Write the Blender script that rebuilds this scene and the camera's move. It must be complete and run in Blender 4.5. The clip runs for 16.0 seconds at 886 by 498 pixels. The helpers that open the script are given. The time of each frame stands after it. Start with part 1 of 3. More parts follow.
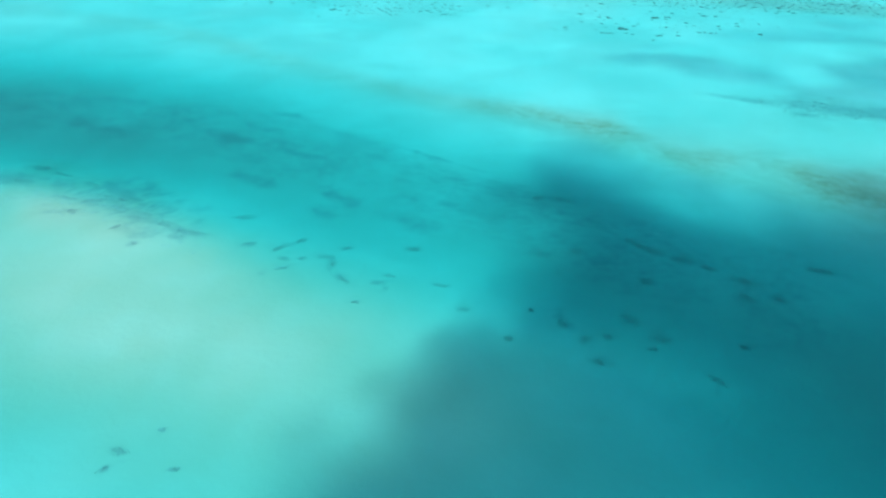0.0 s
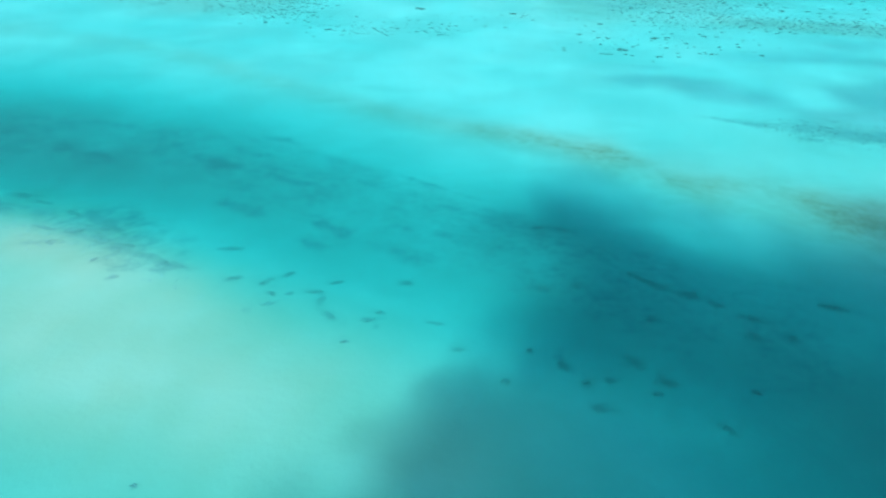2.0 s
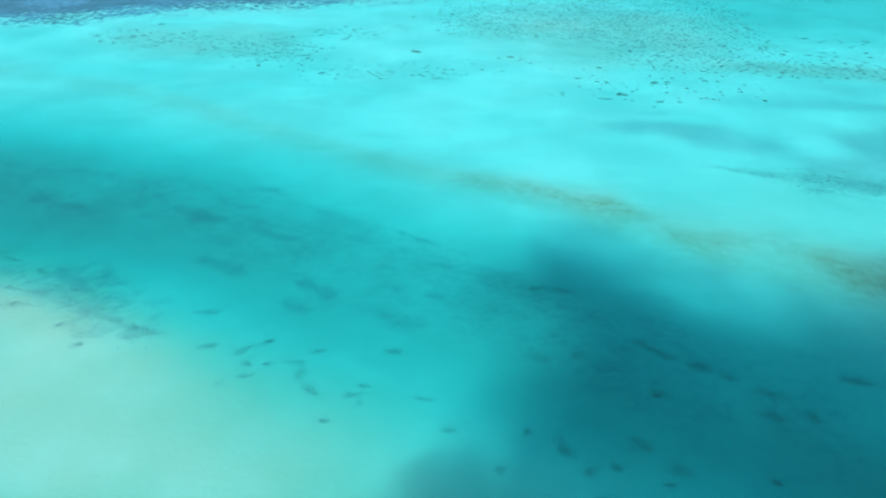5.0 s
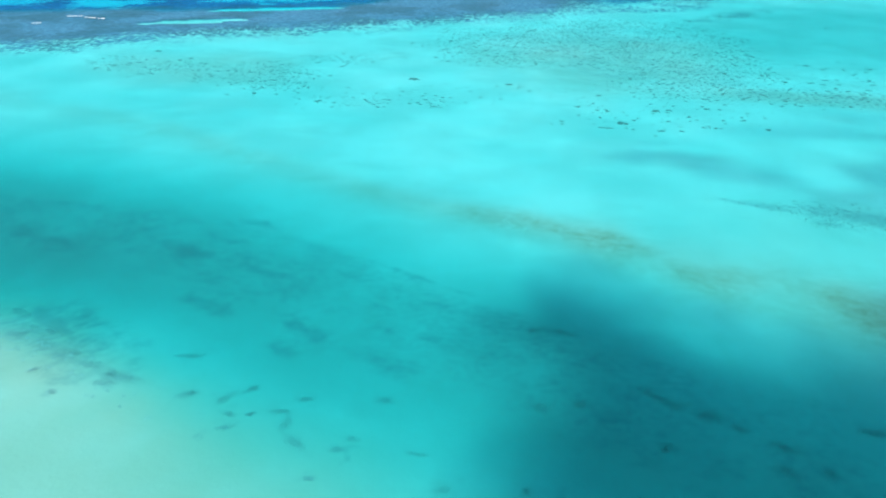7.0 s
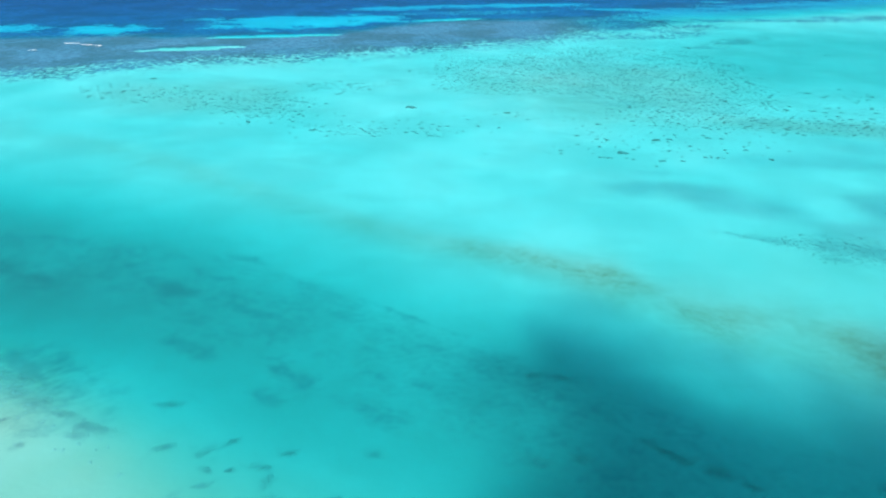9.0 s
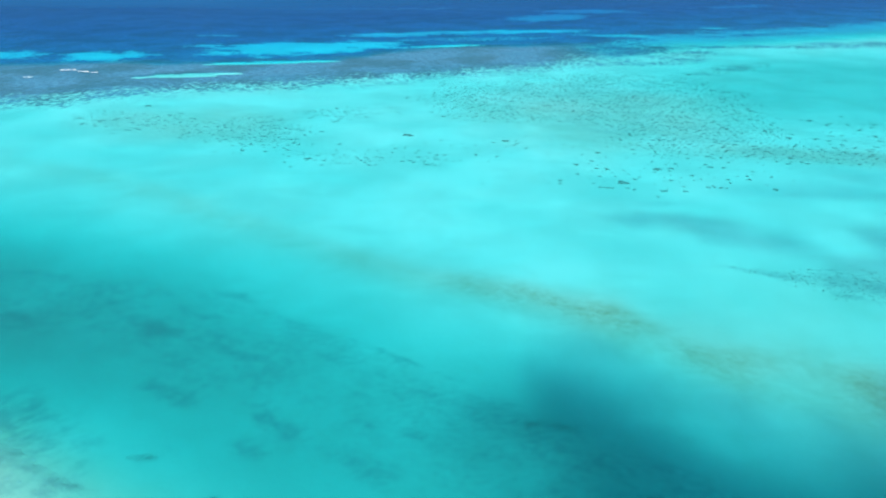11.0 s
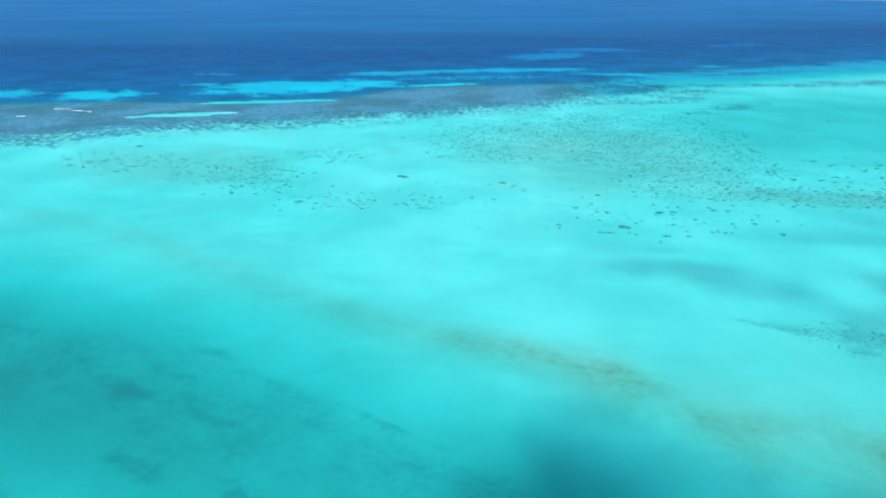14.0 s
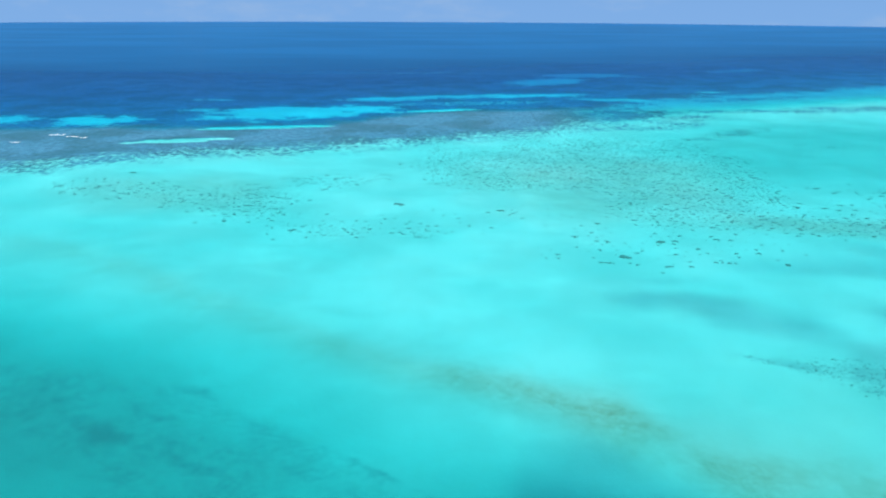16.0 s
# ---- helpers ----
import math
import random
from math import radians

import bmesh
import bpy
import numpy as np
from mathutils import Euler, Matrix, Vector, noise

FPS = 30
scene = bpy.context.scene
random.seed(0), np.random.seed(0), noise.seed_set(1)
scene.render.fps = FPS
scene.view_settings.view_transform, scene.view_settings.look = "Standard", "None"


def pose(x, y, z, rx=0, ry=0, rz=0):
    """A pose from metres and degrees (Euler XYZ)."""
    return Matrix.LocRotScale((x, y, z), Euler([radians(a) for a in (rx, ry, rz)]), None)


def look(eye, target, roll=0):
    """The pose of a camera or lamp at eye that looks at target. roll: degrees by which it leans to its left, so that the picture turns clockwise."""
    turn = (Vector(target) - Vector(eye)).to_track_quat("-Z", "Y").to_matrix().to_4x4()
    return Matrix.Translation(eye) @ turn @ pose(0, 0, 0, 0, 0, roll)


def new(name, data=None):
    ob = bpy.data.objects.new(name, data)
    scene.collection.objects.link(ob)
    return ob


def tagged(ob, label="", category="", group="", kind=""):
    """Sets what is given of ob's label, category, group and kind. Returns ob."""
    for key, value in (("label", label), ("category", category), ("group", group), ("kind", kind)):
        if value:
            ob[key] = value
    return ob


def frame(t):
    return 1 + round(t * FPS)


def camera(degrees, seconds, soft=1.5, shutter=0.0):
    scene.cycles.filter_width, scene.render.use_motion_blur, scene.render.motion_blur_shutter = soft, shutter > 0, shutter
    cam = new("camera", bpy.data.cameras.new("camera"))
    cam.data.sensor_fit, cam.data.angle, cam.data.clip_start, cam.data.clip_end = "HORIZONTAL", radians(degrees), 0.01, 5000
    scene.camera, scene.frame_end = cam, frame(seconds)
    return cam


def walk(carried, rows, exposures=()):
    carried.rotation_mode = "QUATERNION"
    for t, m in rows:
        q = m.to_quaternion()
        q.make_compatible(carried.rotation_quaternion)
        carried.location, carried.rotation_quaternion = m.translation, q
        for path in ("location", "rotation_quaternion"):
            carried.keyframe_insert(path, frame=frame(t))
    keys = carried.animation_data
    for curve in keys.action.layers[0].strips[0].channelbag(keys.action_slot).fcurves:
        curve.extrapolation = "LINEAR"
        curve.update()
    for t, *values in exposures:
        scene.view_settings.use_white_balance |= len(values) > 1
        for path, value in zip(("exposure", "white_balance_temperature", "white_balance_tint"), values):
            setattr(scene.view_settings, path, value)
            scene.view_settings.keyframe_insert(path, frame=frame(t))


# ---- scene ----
cam = camera(66.0, 16.0, soft=2.0)
PATH = [
    (0, look((0.68, 0.22, 100.32), (-0.20, 83.07, 44.33), 0.17)),
    (0.5, look((0.92, 2.45, 99.95), (0.07, 85.49, 44.25), 0.18)),
    (1, look((1.19, 4.78, 99.83), (0.39, 88.08, 44.51), 0.21)),
    (1.5, look((1.41, 7.14, 99.93), (0.65, 90.77, 45.11), 0.24)),
    (2, look((1.68, 9.55, 100.05), (0.97, 93.57, 45.82), 0.26)),
    (2.5, look((1.90, 11.94, 100.13), (1.24, 96.38, 46.56), 0.29)),
    (3, look((2.16, 14.28, 100.13), (1.51, 99.15, 47.25), 0.30)),
    (3.5, look((2.45, 16.60, 100.18), (1.79, 101.90, 48.00), 0.32)),
    (4, look((2.80, 18.83, 100.15), (2.13, 104.56, 48.67), 0.33)),
    (6.5, look((4.68, 30.19, 100.19), (3.90, 117.97, 52.30), 0.35)),
    (7, look((4.92, 32.40, 100.18), (4.12, 120.55, 52.97), 0.35)),
    (7.5, look((5.30, 34.70, 100.33), (4.49, 123.24, 53.85), 0.35)),
    (8, look((5.66, 36.92, 100.38), (4.83, 125.84, 54.62), 0.35)),
    (8.5, look((6.06, 39.15, 100.51), (5.23, 128.43, 55.48), 0.34)),
    (9, look((6.41, 41.42, 100.54), (5.57, 131.07, 56.24), 0.32)),
    (11.5, look((8.26, 52.75, 100.94), (7.33, 144.14, 60.36), 0.29)),
    (12, look((8.64, 54.94, 100.96), (7.70, 146.66, 61.13), 0.28)),
    (12.5, look((9.01, 57.10, 101.06), (8.08, 149.15, 62.00), 0.28)),
    (13, look((9.38, 59.19, 101.16), (8.43, 151.56, 62.86), 0.28)),
    (13.5, look((9.78, 61.34, 101.25), (8.80, 154.03, 63.73), 0.28)),
    (14, look((10.22, 63.53, 101.30), (9.23, 156.53, 64.56), 0.27)),
    (14.5, look((10.61, 65.73, 101.36), (9.61, 159.05, 65.41), 0.26)),
    (15, look((11.02, 67.93, 101.35), (10.00, 161.55, 66.21), 0.27)),
    (15.5, look((11.48, 70.00, 101.24), (10.44, 163.91, 66.90), 0.28)),
    (16, look((11.92, 71.95, 101.20), (10.87, 166.16, 67.69), 0.29)),
]
walk(cam, PATH)

# ---- light ----
SUN_ELEVATION, SUN_TURN = 52.0, 8.0          # high sun behind the camera, a little to its left
scene.view_settings.exposure = 0.39
world = bpy.data.worlds.new("world")
scene.world = world
world.use_nodes = True
wn, wl = world.node_tree.nodes, world.node_tree.links
sky = wn.new("ShaderNodeTexSky")
sky.sky_type, sky.sun_disc = "NISHITA", False
sky.sun_elevation, sky.sun_rotation = radians(SUN_ELEVATION), radians(180 + SUN_TURN)
sky.air_density, sky.dust_density, sky.ozone_density = 1.0, 0.4, 1.2
wl.new(sky.outputs[0], wn["Background"].inputs[0])
wn["Background"].inputs[1].default_value = 0.11

to_sun = Vector((-math.sin(radians(SUN_TURN)) * math.cos(radians(SUN_ELEVATION)),
                 -math.cos(radians(SUN_TURN)) * math.cos(radians(SUN_ELEVATION)), math.sin(radians(SUN_ELEVATION))))
sun = new("sun", bpy.data.lights.new("sun", "SUN"))
sun.data.energy, sun.data.angle, sun.data.color = 4.2, radians(0.53), (1.0, 0.97, 0.92)
sun.matrix_world = look(to_sun * 900, (0, 0, 0))


# ---- noise and fields over the plan ----
def lattice(ix, iy, seed):
    h = (ix.astype(np.int64) * 374761393 + iy.astype(np.int64) * 668265263 + seed * 1442695041) & 0x7FFFFFFF
    h = ((h ^ (h >> 13)) * 1274126177) & 0x7FFFFFFF
    return ((h ^ (h >> 16)) & 0xFFFF) / 65535.0


def value_noise(x, y, size, seed=0):
    u, v = np.asarray(x, float) / size, np.asarray(y, float) / size
    iu, iv = np.floor(u), np.floor(v)
    fu, fv = u - iu, v - iv
    fu, fv = fu * fu * fu * (fu * (6 * fu - 15) + 10), fv * fv * fv * (fv * (6 * fv - 15) + 10)
    a, b = lattice(iu, iv, seed), lattice(iu + 1, iv, seed)
    c, d = lattice(iu, iv + 1, seed), lattice(iu + 1, iv + 1, seed)
    return (a * (1 - fu) + b * fu) * (1 - fv) + (c * (1 - fu) + d * fu) * fv


def fbm(x, y, size, seed=0, octaves=4):
    """Fractal noise from -1 to 1."""
    total, amount, weight = 0.0, 0.0, 1.0
    for n in range(octaves):
        total = total + weight * (2 * value_noise(x + 17.3 * n, y - 9.1 * n, size / 2**n, seed + n) - 1)
        amount += weight
        weight *= 0.55
    return total / amount


def smooth(a, b, v):
    k = np.clip((v - a) / (b - a), 0, 1)
    return k * k * (3 - 2 * k)


def oval(x, y, cx, cy, rx, ry, turn=0.0):
    """Distance from an oval's middle, 1 on its rim."""
    c, s = math.cos(radians(turn)), math.sin(radians(turn))
    u, v = (x - cx) * c + (y - cy) * s, -(x - cx) * s + (y - cy) * c
    return np.hypot(u / rx, v / ry)


CHANNEL = (160.0, -0.60, -0.0012)           # the deep channel's axis, y of x
BROWN_X, BROWN_Y = (-400, -196, -128, -67, -32, 2, 29, 44, 60, 72, 95, 120, 200, 300), (440, 366, 336, 293, 269, 249, 241, 232, 224, 209, 197, 186, 152, 120)
REEF_IN_X, REEF_IN_Y = (-900, -289, -143, -32, 85, 160, 300, 700), (380, 512, 572, 612, 660, 704, 775, 930)
OCEAN_X, OCEAN_Y = (-1500, -371, -219, -108, -52, 13, 160, 200, 250, 350, 450, 610, 1200, 3000), (560, 645, 662, 682, 728, 768, 790, 825, 860, 898, 938, 1010, 1220, 1660)
# outer sand patches among the ocean reef: middle, half sizes, turn, strength
PATCHES = ((-318, 700, 42, 30, 12, 1.0), (-155, 765, 90, 46, 8, 1.0), (-85, 790, 45, 34, 10, 1.0),
           (-160, 671, 62, 8, 11, 1.0), (-45, 882, 64, 18, 12, 1.0), (70, 908, 115, 20, 8, 1.0), (30, 842, 110, 16, 10, 0.4), (195, 880, 60, 14, -8, 0.75), (-2, 784, 58, 9, 16, 0.95),
           (-124, 1226, 165, 26, 3, 0.45), (150, 1090, 80, 40, 35, 1.0), (220, 1190, 75, 40, 0, 0.9), (510, 1290, 85, 30, 20, 0.5),
           (334, 961, 25, 7, 0, 1.0), (-410, 705, 50, 24, -10, 0.8), (-260, 860, 35, 9, 0, 0.6))


def channel_axis(x):
    x = np.clip(x, -260, 130)
    return CHANNEL[0] + CHANNEL[1] * x + CHANNEL[2] * x * x


def reef_flat(x, y):
    """Cover of the reef flat, 0 to 1."""
    wob = 9 * fbm(x, y, 40, 11) + 5 * fbm(x, y, 11, 12)
    inner = smooth(-72, 56, y - np.interp(x, REEF_IN_X, REEF_IN_Y) + 1.4 * wob)
    fade = 1 - smooth(40, 330, x + 3.0 * wob)
    pool = smooth(0.75, 1.15, oval(x, y, -202, 607, 39, 8, 14) + 0.05 * wob + 0.5 * fbm(x / 2, y, 7, 13, 3))
    return inner * fade * pool


def ocean(x, y):
    wide = np.interp(x, (120, 300), (26, 75))
    return smooth(-0.25, 1.0, (y - np.interp(x, OCEAN_X, OCEAN_Y) + 9 * fbm(x, y, 45, 21) + 14 * fbm(x / 2.2, y, 16, 23)) / wide)


def open_water(x, y):
    """Share of clear ocean water, which reaches in over the low east end of the reef."""
    rim = np.interp(x, OCEAN_X, OCEAN_Y) - y + 14 * fbm(x, y, 60, 22)
    return np.maximum.reduce([ocean(x, y), 0.85 * smooth(110, 0, rim) * smooth(90, 220, x), 0.8 * outer_sand(x, y)])


def outer_sand(x, y):
    best = 0.0 * x
    ragged = 0.40 * fbm(x / 1.8, y, 30, 31) + 0.42 * fbm(x / 2.2, y, 11, 33) + 0.25 * fbm(x / 2.5, y, 4.5, 34, 2)
    for cx, cy, rx, ry, turn, amount in PATCHES:
        edge = oval(x, y, cx, cy, rx, ry, turn) + ragged
        best = np.maximum(best, amount * (1 - smooth(0.55, 1.32, edge)))
    return 0.9 * best


def brown_band(x, y):
    off = y - np.interp(x, BROWN_X, BROWN_Y) + 4 * fbm(x, y, 60, 41)
    wide = np.interp(x, (-130, 0, 40, 60, 72, 95, 120, 200), (13, 9, 9, 13, 11, 15, 20, 24)) * np.where(off > 0, 0.85, np.interp(x, (20, 60), (1.1, 1.4)))
    strength = np.interp(x, (-260, -130, -60, 0, 25, 60, 130, 260), (0.15, 0.38, 0.38, 0.60, 0.74, 0.80, 0.84, 0.6)) * (1 + 0.5 * fbm(x, y, 24, 42))
    return strength * (0.75 * np.exp(-(off / wide) ** 2) + 0.30 * np.exp(-(off / (2.3 * wide)) ** 2))


def field(x, y):
    """Cover of the two coral gardens on the lagoon sand."""
    wob = 0.30 * fbm(x, y, 50, 51)
    right = 1 - smooth(0.55, 1.15, np.minimum(np.minimum(oval(x, y, 95, 535, 105, 62, 22), oval(x, y, 130, 450, 75, 45, -28)),
                                              oval(x, y, 205, 392, 70, 17, -14)) + wob)
    left = 1 - smooth(0.5, 1.15, np.minimum(oval(x, y, -108, 436, 44, 34, -35), oval(x, y, -180, 455, 40, 20, -14)) + wob)
    return np.maximum(right, 0.8 * left)


def depth_at(x, y):
    """Depth of the sea bed below the water, metres."""
    d = 3.15 + 0.5 * fbm(x, y, 120, 1) + 0.38 * fbm(x, y, 38, 2, 5)
    off = y - channel_axis(x)
    fall = np.where(off > 0, 58.0, 36.0)
    # the east end is deepened so that the shaded water there comes out darker
    deep = np.interp(x, (-400, -180, -90, 0, 60, 140), (6.9, 6.4, 4.7, 3.2, 4.2, 6.6))
    d = d + deep * np.exp(-(off / fall) ** 2) * (1 + 0.10 * fbm(x, y, 45, 3))
    bank = np.exp(-(oval(x, y, -88, 128, 108, 30, -24)) ** 2)
    d = d - 1.7 * bank * (1 - 0.5 * np.exp(-(off / 20) ** 2))
    d = d - 1.6 * np.exp(-(oval(x, y, -103, 165, 54, 14, -26)) ** 2)
    # extra depth in the near south-east stands in for darker cloud shade
    d = d + 1.3 * np.exp(-(oval(x, y, 55, 62, 75, 38)) ** 2) + 1.1 * np.exp(-(oval(x, y, 90, 76, 42, 30)) ** 2)
    d = d - 0.8 * brown_cover(x, y)
    r = reef_flat(x, y)
    d = d * (1 - r) + r * (2.0 + 0.3 * fbm(x, y, 22, 4)) + 4.2 * outer_sand(x, y) * (1 - ocean(x, y))
    rim = np.interp(x, OCEAN_X, OCEAN_Y) - y
    d = d + 5.4 * smooth(120, 5, rim) * smooth(100, 240, x) + 1.3 * (1 - smooth(0.4, 1.4, oval(x, y, 330, 590, 170, 130, 20)))
    o = ocean(x, y)
    away = np.maximum(y - np.interp(x, OCEAN_X, OCEAN_Y), 0)
    outer = 6.5 + 0.022 * away + 10 * smooth(120, 700, away) + 35 * smooth(420, 1300, away)
    d = d * (1 - o) + o * (outer + 0.8 * fbm(x, y, 60, 5) - 3.2 * outer_sand(x, y))
    return np.maximum(d, 0.5)


WATER_LEVEL = 1.3


def bed_height(x, y):
    """The bed at its apparent depth: looking down through water lifts it."""
    return WATER_LEVEL - 1.0 - 0.12 * depth_at(x, y)


def lines(stops):
    """Grid lines through (place, step) stops, the step changing smoothly between them."""
    out = [stops[0][0]]
    while out[-1] < stops[-1][0]:
        out.append(out[-1] + float(np.interp(out[-1], [s[0] for s in stops], [s[1] for s in stops])))
    out[-1] = stops[-1][0]
    return np.array(out)


def sheet(name, xs, ys, height, fields, material):
    gx, gy = np.meshgrid(xs, ys)
    nx, ny = len(xs), len(ys)
    x, y = gx.ravel(), gy.ravel()
    co = np.stack([x, y, height(x, y)], 1)
    i = (np.arange(ny - 1)[:, None] * nx + np.arange(nx - 1)[None]).ravel()
    quads = np.stack([i, i + 1, i + nx + 1, i + nx], 1)
    me = bpy.data.meshes.new(name)
    me.vertices.add(len(co)), me.loops.add(quads.size), me.polygons.add(len(quads))
    me.vertices.foreach_set("co", co.ravel().astype(np.float32))
    me.loops.foreach_set("vertex_index", quads.ravel().astype(np.int32))
    me.polygons.foreach_set("loop_start", np.arange(0, quads.size, 4, dtype=np.int32))
    me.update(calc_edges=True)
    me.polygons.foreach_set("use_smooth", np.ones(len(quads), bool))
    for key, values in fields.items():
        me.attributes.new(key, "FLOAT", "POINT").data.foreach_set("value", values(x, y).astype(np.float32))
    me.materials.append(material)
    return new(name, me)


# ---- materials ----
class Nodes:
    """A node material written as calls."""

    def __init__(self, name):
        self.mat = bpy.data.materials.new(name)
        self.mat.use_nodes = True
        self.tree = self.mat.node_tree
        self.tree.nodes.clear()
        self.out = self.tree.nodes.new("ShaderNodeOutputMaterial")

    def put(self, socket, value):
        if isinstance(value, bpy.types.NodeSocket):
            self.tree.links.new(value, socket)
        elif value is not None:
            socket.default_value = value

    def node(self, kind, ins=(), out=0, **props):
        n = self.tree.nodes.new(kind)
        for key, value in props.items():
            setattr(n, key, value)
        for key, value in (ins.items() if isinstance(ins, dict) else enumerate(ins)):
            self.put(n.inputs[key], value)
        return n.outputs[out]

    def math(self, op, a, b=None, clamp=False):
        return self.node("ShaderNodeMath", (a, b), operation=op, use_clamp=clamp)

    def attr(self, name):
        return self.node("ShaderNodeAttribute", out="Fac", attribute_name=name)

    def place(self):
        return self.node("ShaderNodeNewGeometry", out="Position")

    def noise(self, scale, detail=4.0, rough=0.55, vector=None, stretch=None, along=None):
        vector = vector or self.place()
        if along:                            # drawn out along a direction over the plan: degrees, factor
            vector = self.node("ShaderNodeMapping", {"Vector": vector, "Rotation": (0, 0, radians(along[0])), "Scale": (along[1], 1, 1)}, vector_type="TEXTURE")
        if stretch:
            vector = self.node("ShaderNodeMapping", {"Vector": vector, "Scale": stretch})
        return self.node("ShaderNodeTexNoise", {"Vector": vector, "Scale": scale, "Detail": detail, "Roughness": rough})

    def ramp(self, value, lo, hi, a=0.0, b=1.0):
        return self.node("ShaderNodeMapRange", (value, lo, hi, a, b), interpolation_type="SMOOTHSTEP")

    def mix(self, fac, a, b, blend="MIX"):
        n = self.tree.nodes.new("ShaderNodeMix")
        n.data_type, n.blend_type = "RGBA", blend
        self.put(n.inputs[0], fac), self.put(n.inputs[6], a), self.put(n.inputs[7], b)
        return n.outputs[2]

    def bump(self, height, strength, distance):
        return self.node("ShaderNodeBump", {"Height": height, "Strength": strength, "Distance": distance})

    def done(self, shader):
        self.tree.links.new(shader, self.out.inputs[0])
        return self.mat


def seabed_material():
    m = Nodes("sea_bed")
    fine, mid, wide = m.noise(1.2, 5), m.noise(0.16, 5), m.noise(0.022, 4)
    sand = m.mix(m.ramp(wide, 0.35, 0.65), (0.655, 0.70, 0.682, 1), (0.765, 0.80, 0.784, 1))
    sand = m.mix(m.ramp(m.noise(0.042, 6, 0.62, along=(-14, 1.7)), 0.50, 0.74, 0, 0.55), sand, (0.89, 0.89, 0.85, 1))
    sand = m.mix(m.ramp(mid, 0.45, 0.80, 0, 0.16), sand, (0.58, 0.55, 0.45, 1))
    sand = m.mix(m.math("MULTIPLY", m.attr("coarse"), m.ramp(m.noise(0.05, 5), 0.2, 0.7, 0.75, 1.0)), sand, (0.535, 0.515, 0.42, 1))
    algae = m.mix(fine, (0.34, 0.285, 0.20, 1), (0.47, 0.41, 0.30, 1))
    brown = m.math("MULTIPLY", m.attr("brown"), m.ramp(m.math("ADD", m.math("MULTIPLY", m.noise(0.09, 5, 0.6, along=(-28, 1.25)), 0.5), m.math("MULTIPLY", m.noise(0.34, 6, 0.75), 0.5)), 0.34, 0.68, 0.48, 1.0))
    col = m.mix(brown, sand, algae)
    grass = m.mix(fine, (0.05, 0.105, 0.165, 1), (0.11, 0.19, 0.265, 1))
    coarse_tuft = m.math("ADD", m.math("MULTIPLY", m.noise(0.07, 6, 0.68, along=(-31, 1.8)), 0.45), m.math("MULTIPLY", m.noise(0.22, 6, 0.7, along=(-24, 1.3)), 0.3))
    tuft = m.math("ADD", m.math("ADD", coarse_tuft, -0.045), m.math("MULTIPLY", m.noise(0.75, 4, 0.6, along=(20, 1.3)), 0.34))
    hit = m.ramp(m.math("ADD", tuft, m.attr("grass")), 0.67, 1.0)
    col = m.mix(m.math("MULTIPLY", hit, 0.37), col, grass)
    rock = m.mix(m.ramp(m.noise(0.22, 7, 0.7), 0.35, 0.65), (0.16, 0.155, 0.25, 1), (0.32, 0.305, 0.49, 1))
    rock = m.mix(m.ramp(m.noise(0.02, 5), 0.42, 0.62, 0, 0.6), rock, (0.095, 0.095, 0.135, 1))
    comb = m.math("ADD", m.math("MULTIPLY", m.noise(0.30, 5, 0.65, stretch=(0.8, 0.7, 1.0)), 0.9), m.math("MULTIPLY", m.noise(0.035, 4), 0.4))
    cover = m.attr("reef")
    loose = m.math("MULTIPLY", m.math("MULTIPLY", cover, m.math("SUBTRACT", 1.0, cover)), 4.0)
    torn = m.math("MULTIPLY", m.math("MULTIPLY", m.math("SUBTRACT", comb, 0.65), 3.4), loose)
    reef = m.ramp(m.math("ADD", cover, torn), 0.2, 0.84)
    col = m.mix(m.math("MULTIPLY", reef, 0.94), col, rock)
    bsdf = m.node("ShaderNodeBsdfPrincipled", {"Base Color": col, "Roughness": 0.9, "Specular IOR Level": 0.1,
                                               "Normal": m.bump(m.noise(0.5, 6), 0.4, 0.3)})
    return m.done(bsdf)


def water_material():
    m = Nodes("sea_water")
    depth, sea = m.attr("depth"), m.attr("ocean")
    parts = []
    for inside, outside in ((0.66, 0.53), (0.938, 0.962), (0.9415, 0.989)):
        base = m.node("ShaderNodeMapRange", (sea, 0.0, 1.0, inside, outside))
        parts.append(m.math("POWER", base, depth))
    tint = m.node("ShaderNodeCombineColor", parts)
    clear = m.node("ShaderNodeBsdfTransparent", (tint,))
    wide = m.noise(0.004, 4, 0.55, stretch=(0.4, 1.0, 1.0))
    glow = m.mix(m.ramp(wide, 0.35, 0.65), (0.004, 0.101, 0.262, 1), (0.006, 0.122, 0.305, 1))
    body = m.node("ShaderNodeBsdfDiffuse", (m.mix(sea, (0.085, 0.165, 0.20, 1), glow),))
    murk = m.node("ShaderNodeMapRange", (sea, 0.0, 1.0, 0.988, 0.965))
    veil = m.math("SUBTRACT", 1.0, m.math("POWER", murk, depth))
    inner = m.node("ShaderNodeMixShader", (veil, clear, body))
    swell = m.math("ADD", m.noise(0.35, 5, 0.6, stretch=(0.6, 1.0, 1.0)), m.math("MULTIPLY", m.noise(0.05, 3), 2.0))
    normal = m.bump(swell, 0.35, 0.5)
    gloss = m.node("ShaderNodeBsdfGlossy", {"Color": (1, 1, 1, 1), "Roughness": 0.22, "Normal": normal})
    facing = m.node("ShaderNodeFresnel", {"IOR": 1.33, "Normal": normal})
    return m.done(m.node("ShaderNodeMixShader", (m.math("MULTIPLY", facing, 0.16), inner, gloss)))


